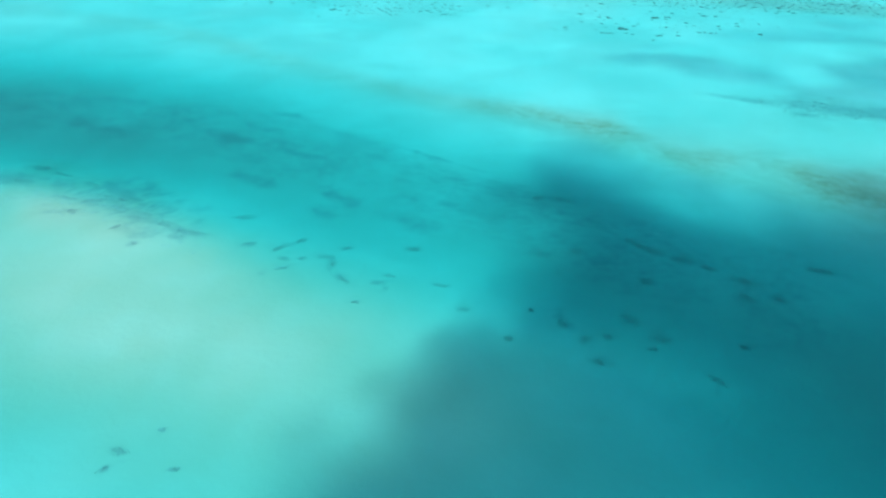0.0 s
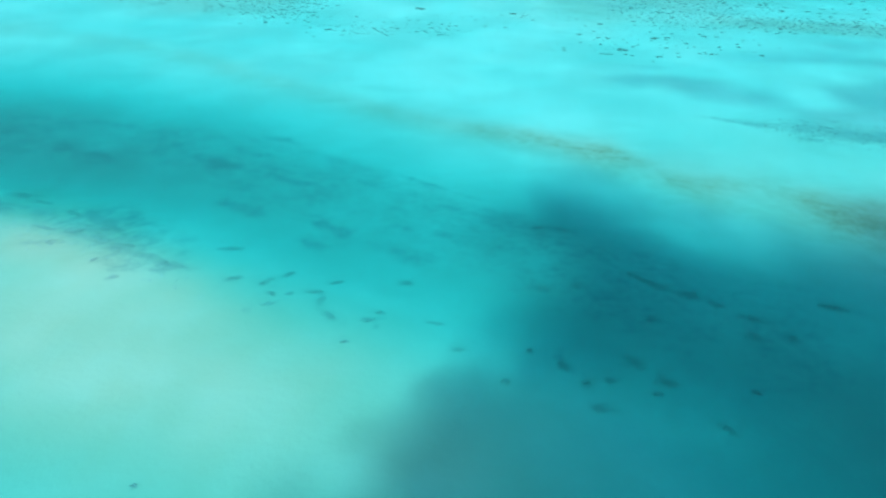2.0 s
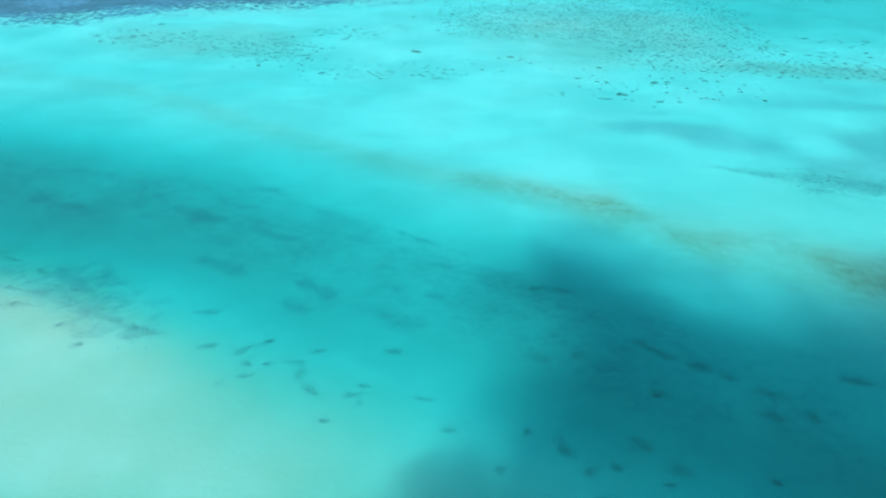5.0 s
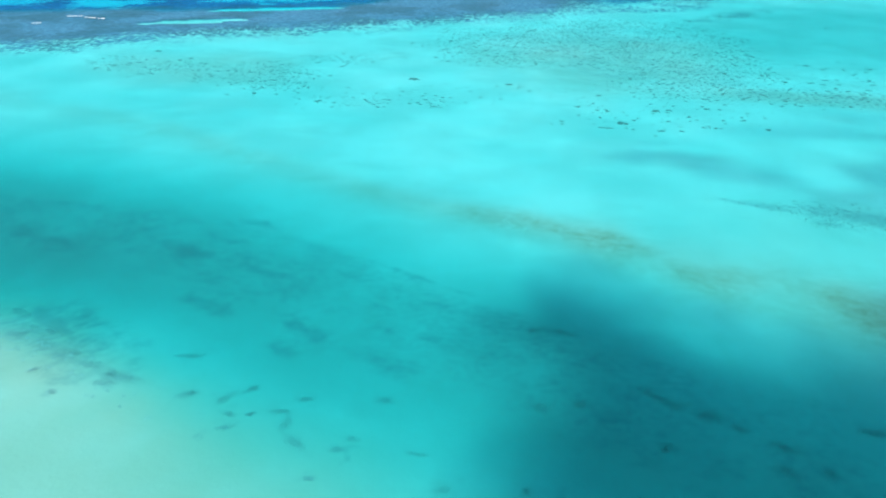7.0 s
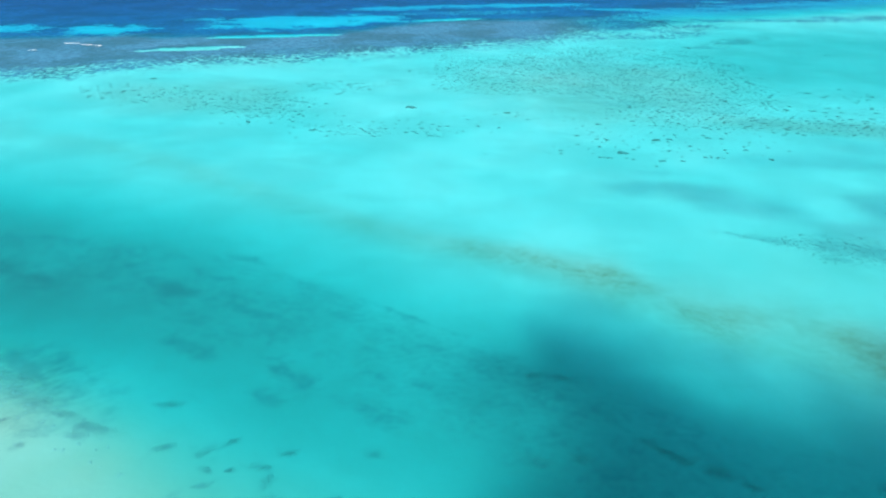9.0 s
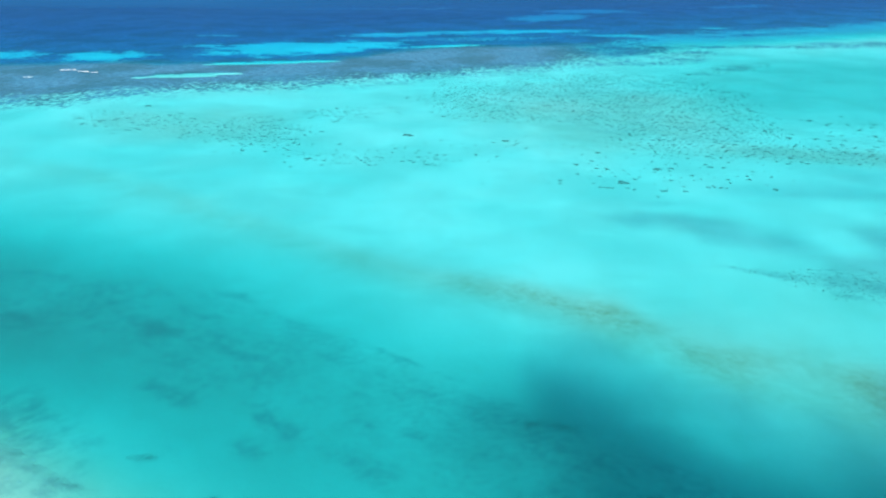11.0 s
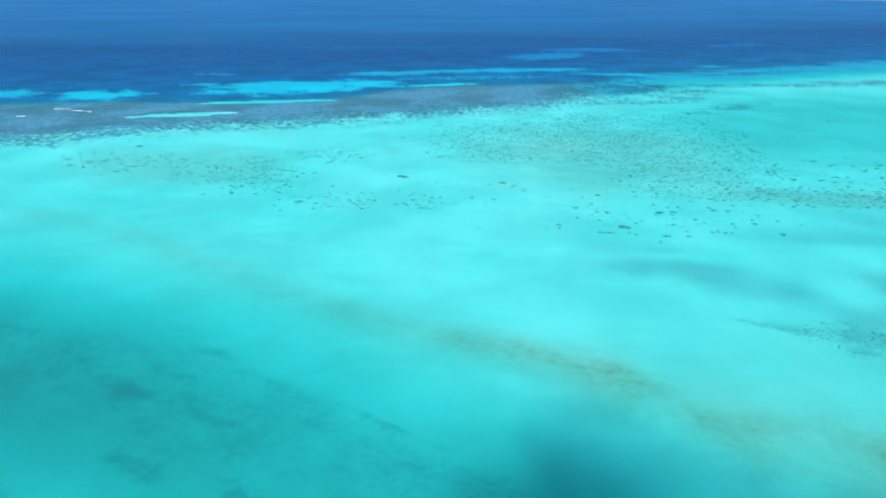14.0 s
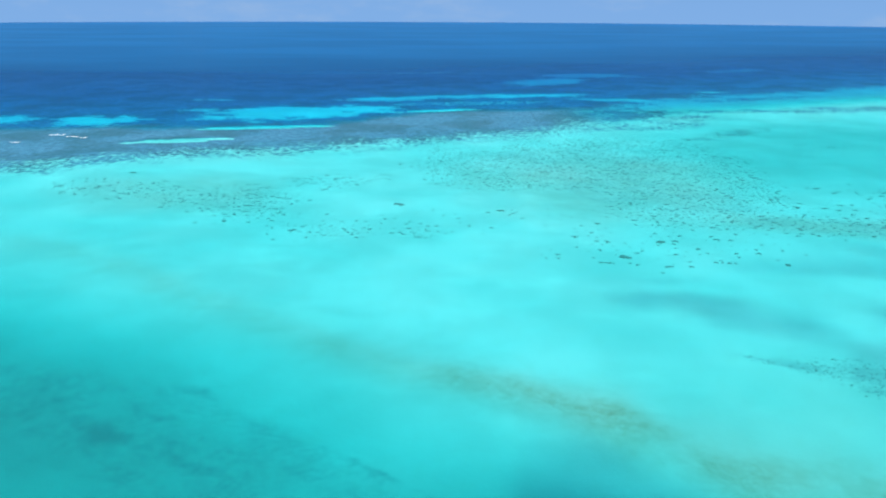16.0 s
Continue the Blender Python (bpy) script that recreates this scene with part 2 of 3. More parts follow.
def cloud_material():
    m = Nodes("cloud")
    soft = m.math("MULTIPLY", m.attr("cloud_cover"), m.ramp(m.noise(0.03, 5), 0.25, 0.6, 0.75, 1.0), clamp=True)
    white = m.node("ShaderNodeBsdfDiffuse", ((0.9, 0.9, 0.9, 1),))
    air = m.node("ShaderNodeBsdfTransparent", ((1, 1, 1, 1),))
    return m.done(m.node("ShaderNodeMixShader", (soft, air, white)))


def coral_material():
    m = Nodes("coral")
    local = m.node("ShaderNodeTexCoord", out="Object")
    shade = m.mix(m.noise(1.1, 5, 0.6, vector=local), (0.195, 0.205, 0.21, 1), (0.39, 0.38, 0.36, 1))
    tone = m.node("ShaderNodeObjectInfo", out="Random")
    shade = m.mix(m.math("MULTIPLY", tone, 0.35), shade, (0.36, 0.31, 0.24, 1))
    return m.done(m.node("ShaderNodeBsdfPrincipled", {"Base Color": shade, "Roughness": 0.9, "Specular IOR Level": 0.1,
                                                      "Normal": m.bump(m.noise(3.0, 5, vector=local), 0.6, 0.2)}))


def foam_material():
    m = Nodes("foam")
    tone = m.mix(m.noise(0.8, 5), (0.72, 0.78, 0.80, 1), (0.88, 0.90, 0.90, 1))
    return m.done(m.node("ShaderNodeBsdfPrincipled", {"Base Color": tone, "Roughness": 0.8}))


SEABED, WATER, CLOUD, CORAL, FOAM = seabed_material(), water_material(), cloud_material(), coral_material(), foam_material()


# ---- the sea ----
# soft streaks of seagrass on the channel floor: middle, half sizes, turn, amount
STREAKS = ((-75, 217, 23, 6.0, -27, 0.50), (-50, 205, 14, 5.0, -27, 0.48), (0, 200, 27, 2.2, -32, 0.40), (-32, 176, 13, 6.5, -35, 0.42),
           (-9, 162, 16, 6, -32, 0.40), (-36, 169, 7, 5, -20, 0.38), (-60, 186, 13, 5, -25, 0.36), (-128, 226, 28, 8, -24, 0.40),
           (-62, 238, 14, 3.4, -24, 0.38), (-36, 220, 12, 3.6, -34, 0.36), (31, 176, 8, 3.4, -10, 0.34), (3, 188, 6, 2.5, -20, 0.38),
           (0, 173, 6, 4, -30, 0.38), (23, 184, 6, 2.5, -20, 0.38), (-14, 188, 10, 4, -30, 0.38))
# streaks of rubble and weed along the sand bank and on the shaded floor
DRIFTS = ((-99, 179, 11, 3.0, -40, 0.50), (-117, 183, 12, 4.0, -22, 0.40), (-93, 174, 6, 2.2, -20, 0.46), (-112, 166, 9, 2.4, 5, 0.36), (-87, 163, 9, 2.2, -18, 0.40),
          (-72, 172, 14, 3.0, -30, 0.20), (-140, 186, 18, 7, -12, 0.38), (52, 152, 10, 3.6, -32, 0.30), (69, 139, 9, 3.0, -34, 0.26), (62, 127, 10, 3, -16, 0.28),
          (97, 140, 10, 3.4, -18, 0.26), (40, 160, 7, 4, -30, 0.28), (44, 134, 16, 5, -30, 0.22), (118, 128, 14, 5, -20, 0.28))
RUBBLE = ((148, 244, 30, 11, -18, 0.50), (122, 252, 15, 5, -24, 0.40), (134, 240, 10, 4, -20, 0.42), (106, 259, 8, 1.8, -24, 0.30), (118, 227, 4, 1.5, 0, 0.26))

# north rim of the seagrass meadow on the channel floor, y of x
MEADOW_NORTH = ((-300, -153, -109, -77, -46, -26, -8, 18, 40, 70, 120), (285, 262, 254, 246, 233, 219, 207, 190, 176, 160, 140))

# weed clumps on the bed: middle, half length, half width, turn
BANK_WEEDS = ((-72, 153, 2.1, 1.3, 0), (-73, 156, 1.2, 0.9, 40), (-52, 150, 2.2, 1.2, 25), (-44, 149, 1.9, 1.1, 30), (-39, 152, 1.4, 0.9, 30),
              (-42, 144, 1.4, 0.8, -40), (-41, 140, 1.7, 0.8, 20), (-29, 141, 1.8, 1.3, -70), (-26, 136, 2.6, 1.3, -35), (-31, 145, 2.2, 1.0, 0),
              (-17, 134, 1.5, 0.7, 20), (-26, 149, 1.6, 0.8, 10), (-14, 137, 1.3, 0.9, 0), (-9, 149, 1.9, 1.3, 0), (-58, 164, 2.2, 1.0, 15),
              (-91, 158, 1.6, 0.8, 35), (-83, 150, 1.3, 0.8, 0), (-21, 126, 1.0, 0.7, 0), (-37, 144, 1.1, 0.7, 0))
FLOOR_WEEDS = ((24, 148, 2.6, 1.6, -20), (34, 149, 1.5, 1.2, 0), (50, 153, 2.6, 1.3, -30), (55, 149, 2.8, 1.5, -20), (61, 145, 2.3, 1.9, 0),
               (67, 141, 1.7, 1.2, -20), (73, 137, 2.6, 1.3, -25), (80, 129, 1.5, 1.0, -50), (95, 141, 2.6, 1.4, -20), (20, 124, 0.9, 0.8, 0),
               (4, 124, 1.9, 0.9, 10), (14, 114, 0.8, 0.9, 0), (31, 114, 1.3, 1.1, 30), (36, 115, 0.9, 0.8, 0), (42, 121, 1.9, 1.6, -60),
               (65, 112, 0.9, 0.8, 0), (45, 111, 0.8, 0.5, 0), (56, 102, 1.8, 0.8, -45))
NEAR_WEEDS = ((-59, 82, 1.5, 1.0, 0), (-53, 87, 0.7, 0.5, 0), (-60, 78, 0.9, 0.5, 30), (-48, 78, 0.9, 0.5, 0), (48, 115, 2.0, 1.6, 0), (27, 119, 1.1, 1.5, 0),
              (50, 136, 1.6, 1.3, 0), (33, 107, 2.4, 1.2, -10), (71, 130, 2.2, 1.4, -30), (28, 177, 2.0, 1.0, 10), (34, 176, 2.2, 0.9, -15), (-1, 133, 1.7, 0.8, -10))
WEEDS = BANK_WEEDS + FLOOR_WEEDS + NEAR_WEEDS


def grass_cover(x, y):
    """Cover of seagrass and rubble on the bed, 0 to 1."""
    rim = np.interp(x, *MEADOW_NORTH) - y + 4 * fbm(x, y, 16, 86) + 2 * fbm(x, y, 5, 87)
    c = 0.27 * smooth(-4, 6, rim) * (1 - 0.55 * smooth(30, 62, rim)) * (1 - smooth(45, 75, rim)) * (1 - smooth(70, 150, x))
    bank = oval(x, y, -93, 173, 38, 17, -25) + 0.5 * fbm(x, y, 14, 88)
    c = np.maximum(c, (0.30 + 0.18 * fbm(0.6 * x + 0.8 * y, (0.6 * y - 0.8 * x) * 2.4, 7, 89)) * (1 - smooth(0.4, 1.3, bank)))
    wob = 0.55 * fbm(x / 1.5, y, 11, 71) + 0.25 * fbm(x, y, 3.5, 80, 3)
    for cx, cy, rx, ry, turn, amount in STREAKS + DRIFTS + RUBBLE:
        c = np.maximum(c, amount * (1 - smooth(0.0, 1.7, oval(x, y, cx, cy, rx, ry, turn) + wob)))
    frayed = 1.3 * fbm(x, y, 2.4, 78, 3)
    for cx, cy, long, wide, turn in WEEDS:
        near = np.abs(x - cx) + np.abs(y - cy) < 30
        c[near] = np.maximum(c[near], 0.29 * np.exp(-0.5 * (oval(x[near], y[near], cx, cy, 1.15 * long + 0.4, 1.15 * wide + 0.5, turn) * (1 + frayed[near])) ** 2))
    c = np.maximum(c, 0.27 * field(x, y))
    return np.maximum(c, 0.42 * (1 - smooth(0.3, 1.3, oval(x, y, 252, 658, 56, 18, 38) + wob)))


def coarse_sand(x, y):
    """Cover of coarse grey sand on the near bank."""
    bank = 1 - smooth(0.55, 1.5, oval(x, y, -85, 125, 120, 42, -22) + 0.15 * fbm(x, y, 60, 72))
    off = y - channel_axis(x)
    bottom = 0.34 * np.exp(-(off / np.where(off > 0, 60.0, 90.0)) ** 2)
    east = 0.3 * (1 - smooth(0.4, 1.5, oval(x, y, 125, 215, 70, 42, -12) + 0.2 * fbm(x, y, 60, 77)))
    return np.maximum.reduce([bank, bottom, east])


def brown_cover(x, y):
    garden = 0.48 * (1 - smooth(0.4, 1.3, np.minimum(oval(x, y, 110, 480, 95, 90, 10), oval(x, y, 205, 392, 80, 18, -14)) + 0.3 * fbm(x, y, 40, 73)))
    left = 0.42 * (1 - smooth(0.4, 1.3, oval(x, y, -140, 450, 75, 45, -15) + 0.3 * fbm(x, y, 40, 74)))
    far = 0.18 * (1 - smooth(0.4, 1.4, oval(x, y, 330, 590, 170, 130, 20) + 0.5 * fbm(x, y, 70, 76)))
    bank = 0.58 * (1 - smooth(0.3, 1.5, oval(x, y, -112, 176, 40, 15, -20) + 0.4 * fbm(x, y, 16, 79)))
    return np.maximum.reduce([brown_band(x, y), garden, left, far, bank])


def reef_cover(x, y):
    o = ocean(x, y)
    wob = 0.3 * fbm(x, y, 50, 75)
    streak = np.maximum.reduce([a * (1 - smooth(0.4, 1.3, oval(x, y, cx, cy, rx, ry, turn) + wob))
                                for cx, cy, rx, ry, turn, a in ((300, 792, 115, 15, 8, 0.46), (450, 815, 140, 28, 14, 0.5), (150, 752, 110, 42, 12, 0.78), (190, 692, 90, 26, 14, 0.46), (380, 900, 120, 18, 20, 0.4), (225, 738, 70, 30, 14, 0.46), (120, 716, 80, 24, 20, 0.46))])
    inside = np.maximum(reef_flat(x, y), streak)
    return (inside * (1 - o) + o) * (1 - outer_sand(x, y))


XS = lines(((-4900, 300), (-1200, 40), (-460, 6), (-190, 2.5), (240, 2.5), (480, 6), (1300, 40), (4900, 300)))
YS = lines(((-4900, 400), (-200, 40), (30, 4), (70, 2), (330, 2), (480, 3), (960, 4), (1400, 12), (4900, 250)))
BED_XS = lines(((-4900, 300), (-1200, 40), (-460, 6), (-190, 1.8), (-140, 1.0), (105, 1.0), (180, 1.8), (300, 3), (480, 6), (1300, 40), (4900, 300)))
BED_YS = lines(((-4900, 400), (-200, 40), (30, 3), (70, 1.0), (260, 1.0), (330, 1.8), (480, 3), (600, 2.2), (950, 2.4), (1400, 12), (4900, 250)))
bed = sheet("ground_sea_bed", BED_XS, BED_YS, bed_height, {"grass": grass_cover, "brown": brown_cover, "reef": reef_cover, "coarse": coarse_sand}, SEABED)
tagged(bed, "pale sand sea bed with weed, rubble and a reef flat under clear water", "sea bed", kind="structure")
sea = sheet("water", XS, YS, lambda x, y: WATER_LEVEL + 0 * x, {"depth": depth_at, "ocean": open_water}, WATER)
tagged(sea, "clear turquoise lagoon water turning deep blue beyond the reef", "sea", kind="structure")


# ---- the cloud that shades the lagoon ----
CLOUD_BASE = 330.0
# rim of the main shade on the water: its north side as y of x, its west side as x of y
SHADE_NORTH = ((-40, 8, 22, 36, 48, 60, 72, 84, 98, 114, 130, 170, 260), (178, 190, 200, 205, 200, 190, 181, 174, 171, 175, 186, 194, 198))
SHADE_WEST = ((-60, 20, 70, 86, 99, 107, 114, 125, 145, 161, 176, 190, 200), (-31, -29, -23, -17, -8, -1, 10, 19, 24, 26, 17, 21, 33))
VEIL = ((114, 287, 36, 14, -18, 0.48), (162, 264, 46, 13, -20, 0.9), (84, 300, 26, 8, -5, 0.7), (192, 262, 60, 30, -15, 1.0),
        (170, 334, 60, 12, -3, 0.45), (240, 290, 50, 26, -10, 0.8), (92, 318, 30, 6, 2, 0.5), (225, 350, 60, 24, 0, 0.6))


def shade(x, y):
    """Cover of the broad cloud, 0 to 1, over the place on the water that it shades."""
    u = x + 9 * fbm(x, y, 40, 61) + 8 * fbm(x, y, 16, 62)
    v = y + 9 * fbm(x, y, 40, 64) + 8 * fbm(x, y, 16, 65)
    north = np.interp(u, *SHADE_NORTH) - v
    west = u - np.interp(v, *SHADE_WEST)
    thin = np.interp(v, (60, 110, 150, 180), (13, 12, 17, 20))         # the rim frays out towards the north
    body = smooth(-20, 26, north) * smooth(-thin, 1.15 * thin, west)
    gap = 0.55 * np.exp(-oval(u, v, 27, 172, 17, 5, -24) ** 2) + 0.35 * np.exp(-oval(u, v, 66, 175, 20, 6, -38) ** 2)
    mottle = 1 + 0.26 * fbm(x / 1.3, y, 34, 68, 5)
    return np.clip(body * (1 - gap) * mottle, 0, 1)


def veil(x, y):
    """Cover of thin cloud in soft banks."""
    u = x + 16 * fbm(x, y, 46, 61) + 10 * fbm(x, y, 17, 62)
    v = y + 11 * fbm(x, y, 46, 64) + 6 * fbm(x, y, 19, 65)
    total = 0.0 * x
    for cx, cy, rx, ry, turn, amount in VEIL:
        total = total + amount * np.exp(-1.1 * oval(u, v, cx, cy, rx, ry, turn) ** 2)
    return smooth(0.08, 0.80, total)


def thin_shade(x, y):
    """Cover of a thin cloud torn into soft shreds."""
    shreds = smooth(-0.55, 0.45, fbm(x / 1.5, y, 20, 66, 5) + 0.15 * fbm(x, y, 80, 67))
    return 0.44 * veil(x, y) * shreds + 0.004


def cloud(cover, x0, x1, y0, y1, label):
    """A cloud with a flat base and a billowed top, thinning to its rim."""
    shift = to_sun * (CLOUD_BASE / to_sun.z)
    xs, ys = np.arange(x0, x1 + 1, 4.0), np.arange(y0, y1 + 1, 4.0)
    gx, gy = np.meshgrid(xs, ys)
    x, y = gx.ravel(), gy.ravel()
    d = cover(x, y)
    nx = len(xs)
    first = (np.arange(len(ys) - 1)[:, None] * nx + np.arange(nx - 1)[None]).ravel()
    quads = np.stack([first, first + 1, first + nx + 1, first + nx], 1)
    quads = quads[d[quads].max(1) > 0.006]
    keep = np.unique(quads)
    index = -np.ones(len(x), int)
    index[keep] = np.arange(len(keep))
    n = len(keep)
    puff = 7 * np.sqrt(d) * (1 + 0.5 * fbm(x, y, 26, 63))
    verts = [(x[k] + shift.x, y[k] + shift.y, CLOUD_BASE - 3.0 * d[k]) for k in keep]
    verts += [(x[k] + shift.x, y[k] + shift.y, CLOUD_BASE + puff[k]) for k in keep]
    faces = (index[quads] + n).tolist() + index[quads][:, ::-1].tolist()
    me = bpy.data.meshes.new("cloud")
    me.from_pydata(verts, [], faces)
    me.polygons.foreach_set("use_smooth", np.ones(len(faces), bool))
    thick = np.concatenate([d[keep], d[keep]]) * 0.54
    me.attributes.new("cloud_cover", "FLOAT", "POINT").data.foreach_set("value", thick.astype(np.float32))
    me.materials.append(CLOUD)
    return tagged(new("cloud", me), label, "cloud", group="fair-weather clouds over the lagoon")


cloud(shade, -140, 400, -100, 240, "broad white fair-weather cloud shading the lagoon channel")
cloud(thin_shade, 20, 340, 200, 420, "thin white broken cloud over the lagoon")


# ---- sky beyond the sea's edge ----
def sky_material():
    m = Nodes("far_sky")
    place = m.place()
    high = m.node("ShaderNodeSeparateXYZ", (place,), out=2)
    blue = m.mix(m.ramp(high, 0, 900), (0.165, 0.325, 0.60, 1), (0.10, 0.235, 0.52, 1))
    puff = m.ramp(m.noise(0.0022, 6, 0.6, stretch=(0.5, 1.0, 1.6)), 0.48, 0.75, 0.0, 0.35)
    return m.done(m.node("ShaderNodeEmission", (m.mix(puff, blue, (0.36, 0.44, 0.56, 1)), 1.0)))


def far_sky():
    bm = bmesh.new()
    rows = []
    for z in (-60, 0, 150, 400, 900):
        rows.append([bm.verts.new((4915 * math.sin(a), 4915 * math.cos(a), z)) for a in np.linspace(-1.25, 1.25, 41)])
    for low, up in zip(rows, rows[1:]):
        for i in range(40):
            bm.faces.new((low[i], low[i + 1], up[i + 1], up[i]))
    me = bpy.data.meshes.new("backdrop_sky")
    bm.to_mesh(me), bm.free()
    me.materials.append(sky_material())
    return tagged(new("backdrop_sky", me), "pale blue sky with faint cloud over the sea horizon", "sky", kind="structure")


far_sky()


# ---- coral, weed and foam ----
def lumps(bm, spots, seed, subdivisions=1):
    """Knobbly rounded lumps: (x, y, z, half width, half height) each."""
    for k, (x, y, z, r, h) in enumerate(spots):
        made = bmesh.ops.create_icosphere(bm, subdivisions=subdivisions, radius=1.0)["verts"]
        spin = 2.4 * k + seed
        for v in made:
            n = v.co.normalized()
            grow = 1 + 0.38 * noise.noise(n * 1.7 + Vector((seed * 3.1, k * 1.7, 0))) + 0.16 * noise.noise(n * 4.5 + Vector((k, seed, 5)))
            px, py = n.x * r * grow, n.y * r * grow * 0.8
            v.co = (x + px * math.cos(spin) - py * math.sin(spin), y + px * math.sin(spin) + py * math.cos(spin), z + n.z * h * grow)


def head_mesh(seed, long=1.0):
    """A coral head about two metres across: a cluster of knobs on a broad foot."""
    rnd = random.Random(seed)
    spots = [(0, 0, 0.12, 0.72, 0.42)]
    for _ in range(6):
        a, far = rnd.uniform(0, 6.28), rnd.uniform(0.35, 0.85)
        spots.append((far * math.cos(a) * long, far * math.sin(a), 0.10, rnd.uniform(0.22, 0.48), rnd.uniform(0.2, 0.45)))
    bm = bmesh.new()
    lumps(bm, spots, seed)
    me = bpy.data.meshes.new("coral_head")
    bm.to_mesh(me), bm.free()
    me.polygons.foreach_set("use_smooth", np.ones(len(me.polygons), bool))
    me.materials.append(CORAL)
    return me


HEADS = [head_mesh(n, 1.0 + 0.25 * (n % 4)) for n in range(8)]


def bed_z(x, y):
    return float(bed_height(np.array([float(x)]), np.array([float(y)]))[0])


def coral_head(x, y, size, kind, turn, label, group, flat=0.5):
    ob = new("coral_head", HEADS[kind % len(HEADS)])
    ob.location, ob.rotation_euler, ob.scale = (x, y, bed_z(x, y)), (0, 0, turn), (size, size, size * flat)
    return tagged(ob, label, "coral", group)


BELT = "scattered coral heads on the lagoon sand"
NAMED = ((87, 348, 3.0), (108, 368, 2.6), (115, 370, 1.6), (84, 368, 1.6), (78, 357, 1.2), (90, 339, 1.1), (98, 330, 0.9), (103, 337, 1.7),
         (112, 337, 1.3), (122, 359, 1.4), (135, 373, 1.5), (147, 354, 1.6), (153, 340, 1.7), (85, 396, 1.8), (70, 375, 1.6), (23, 345, 0.8),
         (53, 346, 0.8), (38, 417, 2.3), (-16, 428, 3.2), (-63, 382, 1.9), (-101, 395, 1.9), (-191, 497, 2.5), (5, 390, 1.2))
ROWS = ((78, 341, 2.6, -8), (128, 342, 4.0, -6))
rnd = random.Random(5)
for n, (x, y, size) in enumerate(NAMED):
    coral_head(x, y, 0.85 * size, n, rnd.uniform(-0.5, 0.5),
               "broad dark brown coral head on white sand" if size > 2 else "small dark coral head on white sand", BELT)
for x, y, half, turn in ROWS:                # heads that stand in a short row
    for k in range(4):
        along = (k - 1.5) / 1.5 * half
        coral_head(x + along * math.cos(radians(turn)), y + along * math.sin(radians(turn)), 1.0 - 0.25 * (k % 2), k, 0.4 * k,
                   "dark coral head in a short row on sand", BELT)


def belt_cover(x, y):
    right = 1 - smooth(0.3, 1.2, oval(x, y, 120, 372, 75, 36, 5))
    middle = 0.75 * (1 - smooth(0.3, 1.2, oval(x, y, 10, 395, 100, 26, 12)))
    left = 0.6 * (1 - smooth(0.3, 1.2, oval(x, y, -85, 395, 55, 26, -10)))
    return np.maximum.reduce([right, middle, left])


def scattered(count, cover, box, seed, gap=2.5):
    """Places drawn in proportion to a cover, none nearer together than gap."""
    draw, out, cells = np.random.RandomState(seed), [], {}
    for _ in range(400):
        x, y = draw.uniform(box[0], box[1], 3000), draw.uniform(box[2], box[3], 3000)
        taken = cover(x, y) > draw.uniform(0, 1, 3000)
        for px, py in zip(x[taken].tolist(), y[taken].tolist()):
            ix, iy = int(px // gap), int(py // gap)
            near = [q for a in (-1, 0, 1) for b in (-1, 0, 1) for q in cells.get((ix + a, iy + b), ())]
            if all((px - q) ** 2 + (py - r) ** 2 > gap * gap for q, r in near):
                cells.setdefault((ix, iy), []).append((px, py))
                out.append((px, py))
                if len(out) == count:
                    return out
    return out


for n, (x, y) in enumerate(scattered(250, belt_cover, (-170, 220, 320, 440), 3, 3.5)):
    size = 0.38 + 0.75 * rnd.random() ** 2.2
    coral_head(x, y, size, n, rnd.uniform(-0.6, 0.6), "small dark coral head on white sand", BELT)


def coral_stuff(name, label, places, low, high, seed, flat=0.5, material=CORAL, category="coral"):
    """Uncounted coral clumps as one mesh."""
    draw = random.Random(seed)
    source = [np.array([v.co for v in me.vertices]) for me in HEADS]
    tris = [np.array([p.vertices for p in me.polygons]) for me in HEADS]
    xy = np.array(places)
    zs = bed_height(xy[:, 0], xy[:, 1])
    verts, faces, start = [], [], 0
    for (x, y), z in zip(places, zs):
        k, size, turn = draw.randrange(len(HEADS)), low + (high - low) * draw.random() ** 2, draw.uniform(-0.6, 0.6)
        c, s = math.cos(turn), math.sin(turn)
        v = source[k] * size
        verts.append(np.stack([x + c * v[:, 0] * 1.25 - s * v[:, 1], y + s * v[:, 0] * 1.25 + c * v[:, 1], z + v[:, 2] * flat], 1))
        faces.append(tris[k] + start)
        start += len(v)
    me = bpy.data.meshes.new(name)
    me.from_pydata(np.concatenate(verts).tolist(), [], np.concatenate(faces).tolist())
    me.polygons.foreach_set("use_smooth", np.ones(len(me.polygons), bool))
    me.materials.append(material)
    return tagged(new(name, me), label, category, kind="stuff")


def garden_right(x, y):
    wob = 0.35 * fbm(x, y, 45, 81)
    north = 1 - smooth(0.45, 1.2, oval(x, y, 105, 540, 116, 68, 15) + wob)
    south = 0.5 * (1 - smooth(0.3, 1.2, np.minimum(oval(x, y, 150, 455, 55, 60, -30), oval(x, y, 205, 395, 75, 18, -14)) + wob))
    east = 0.6 * (1 - smooth(0.3, 1.2, oval(x, y, 168, 525, 24, 85, 10) + wob))
    ragged = 0.5 + 0.5 * smooth(-0.25, 0.25, fbm(x, y / 1.6, 20, 85))
    return np.maximum.reduce([north, south, east]) * ragged


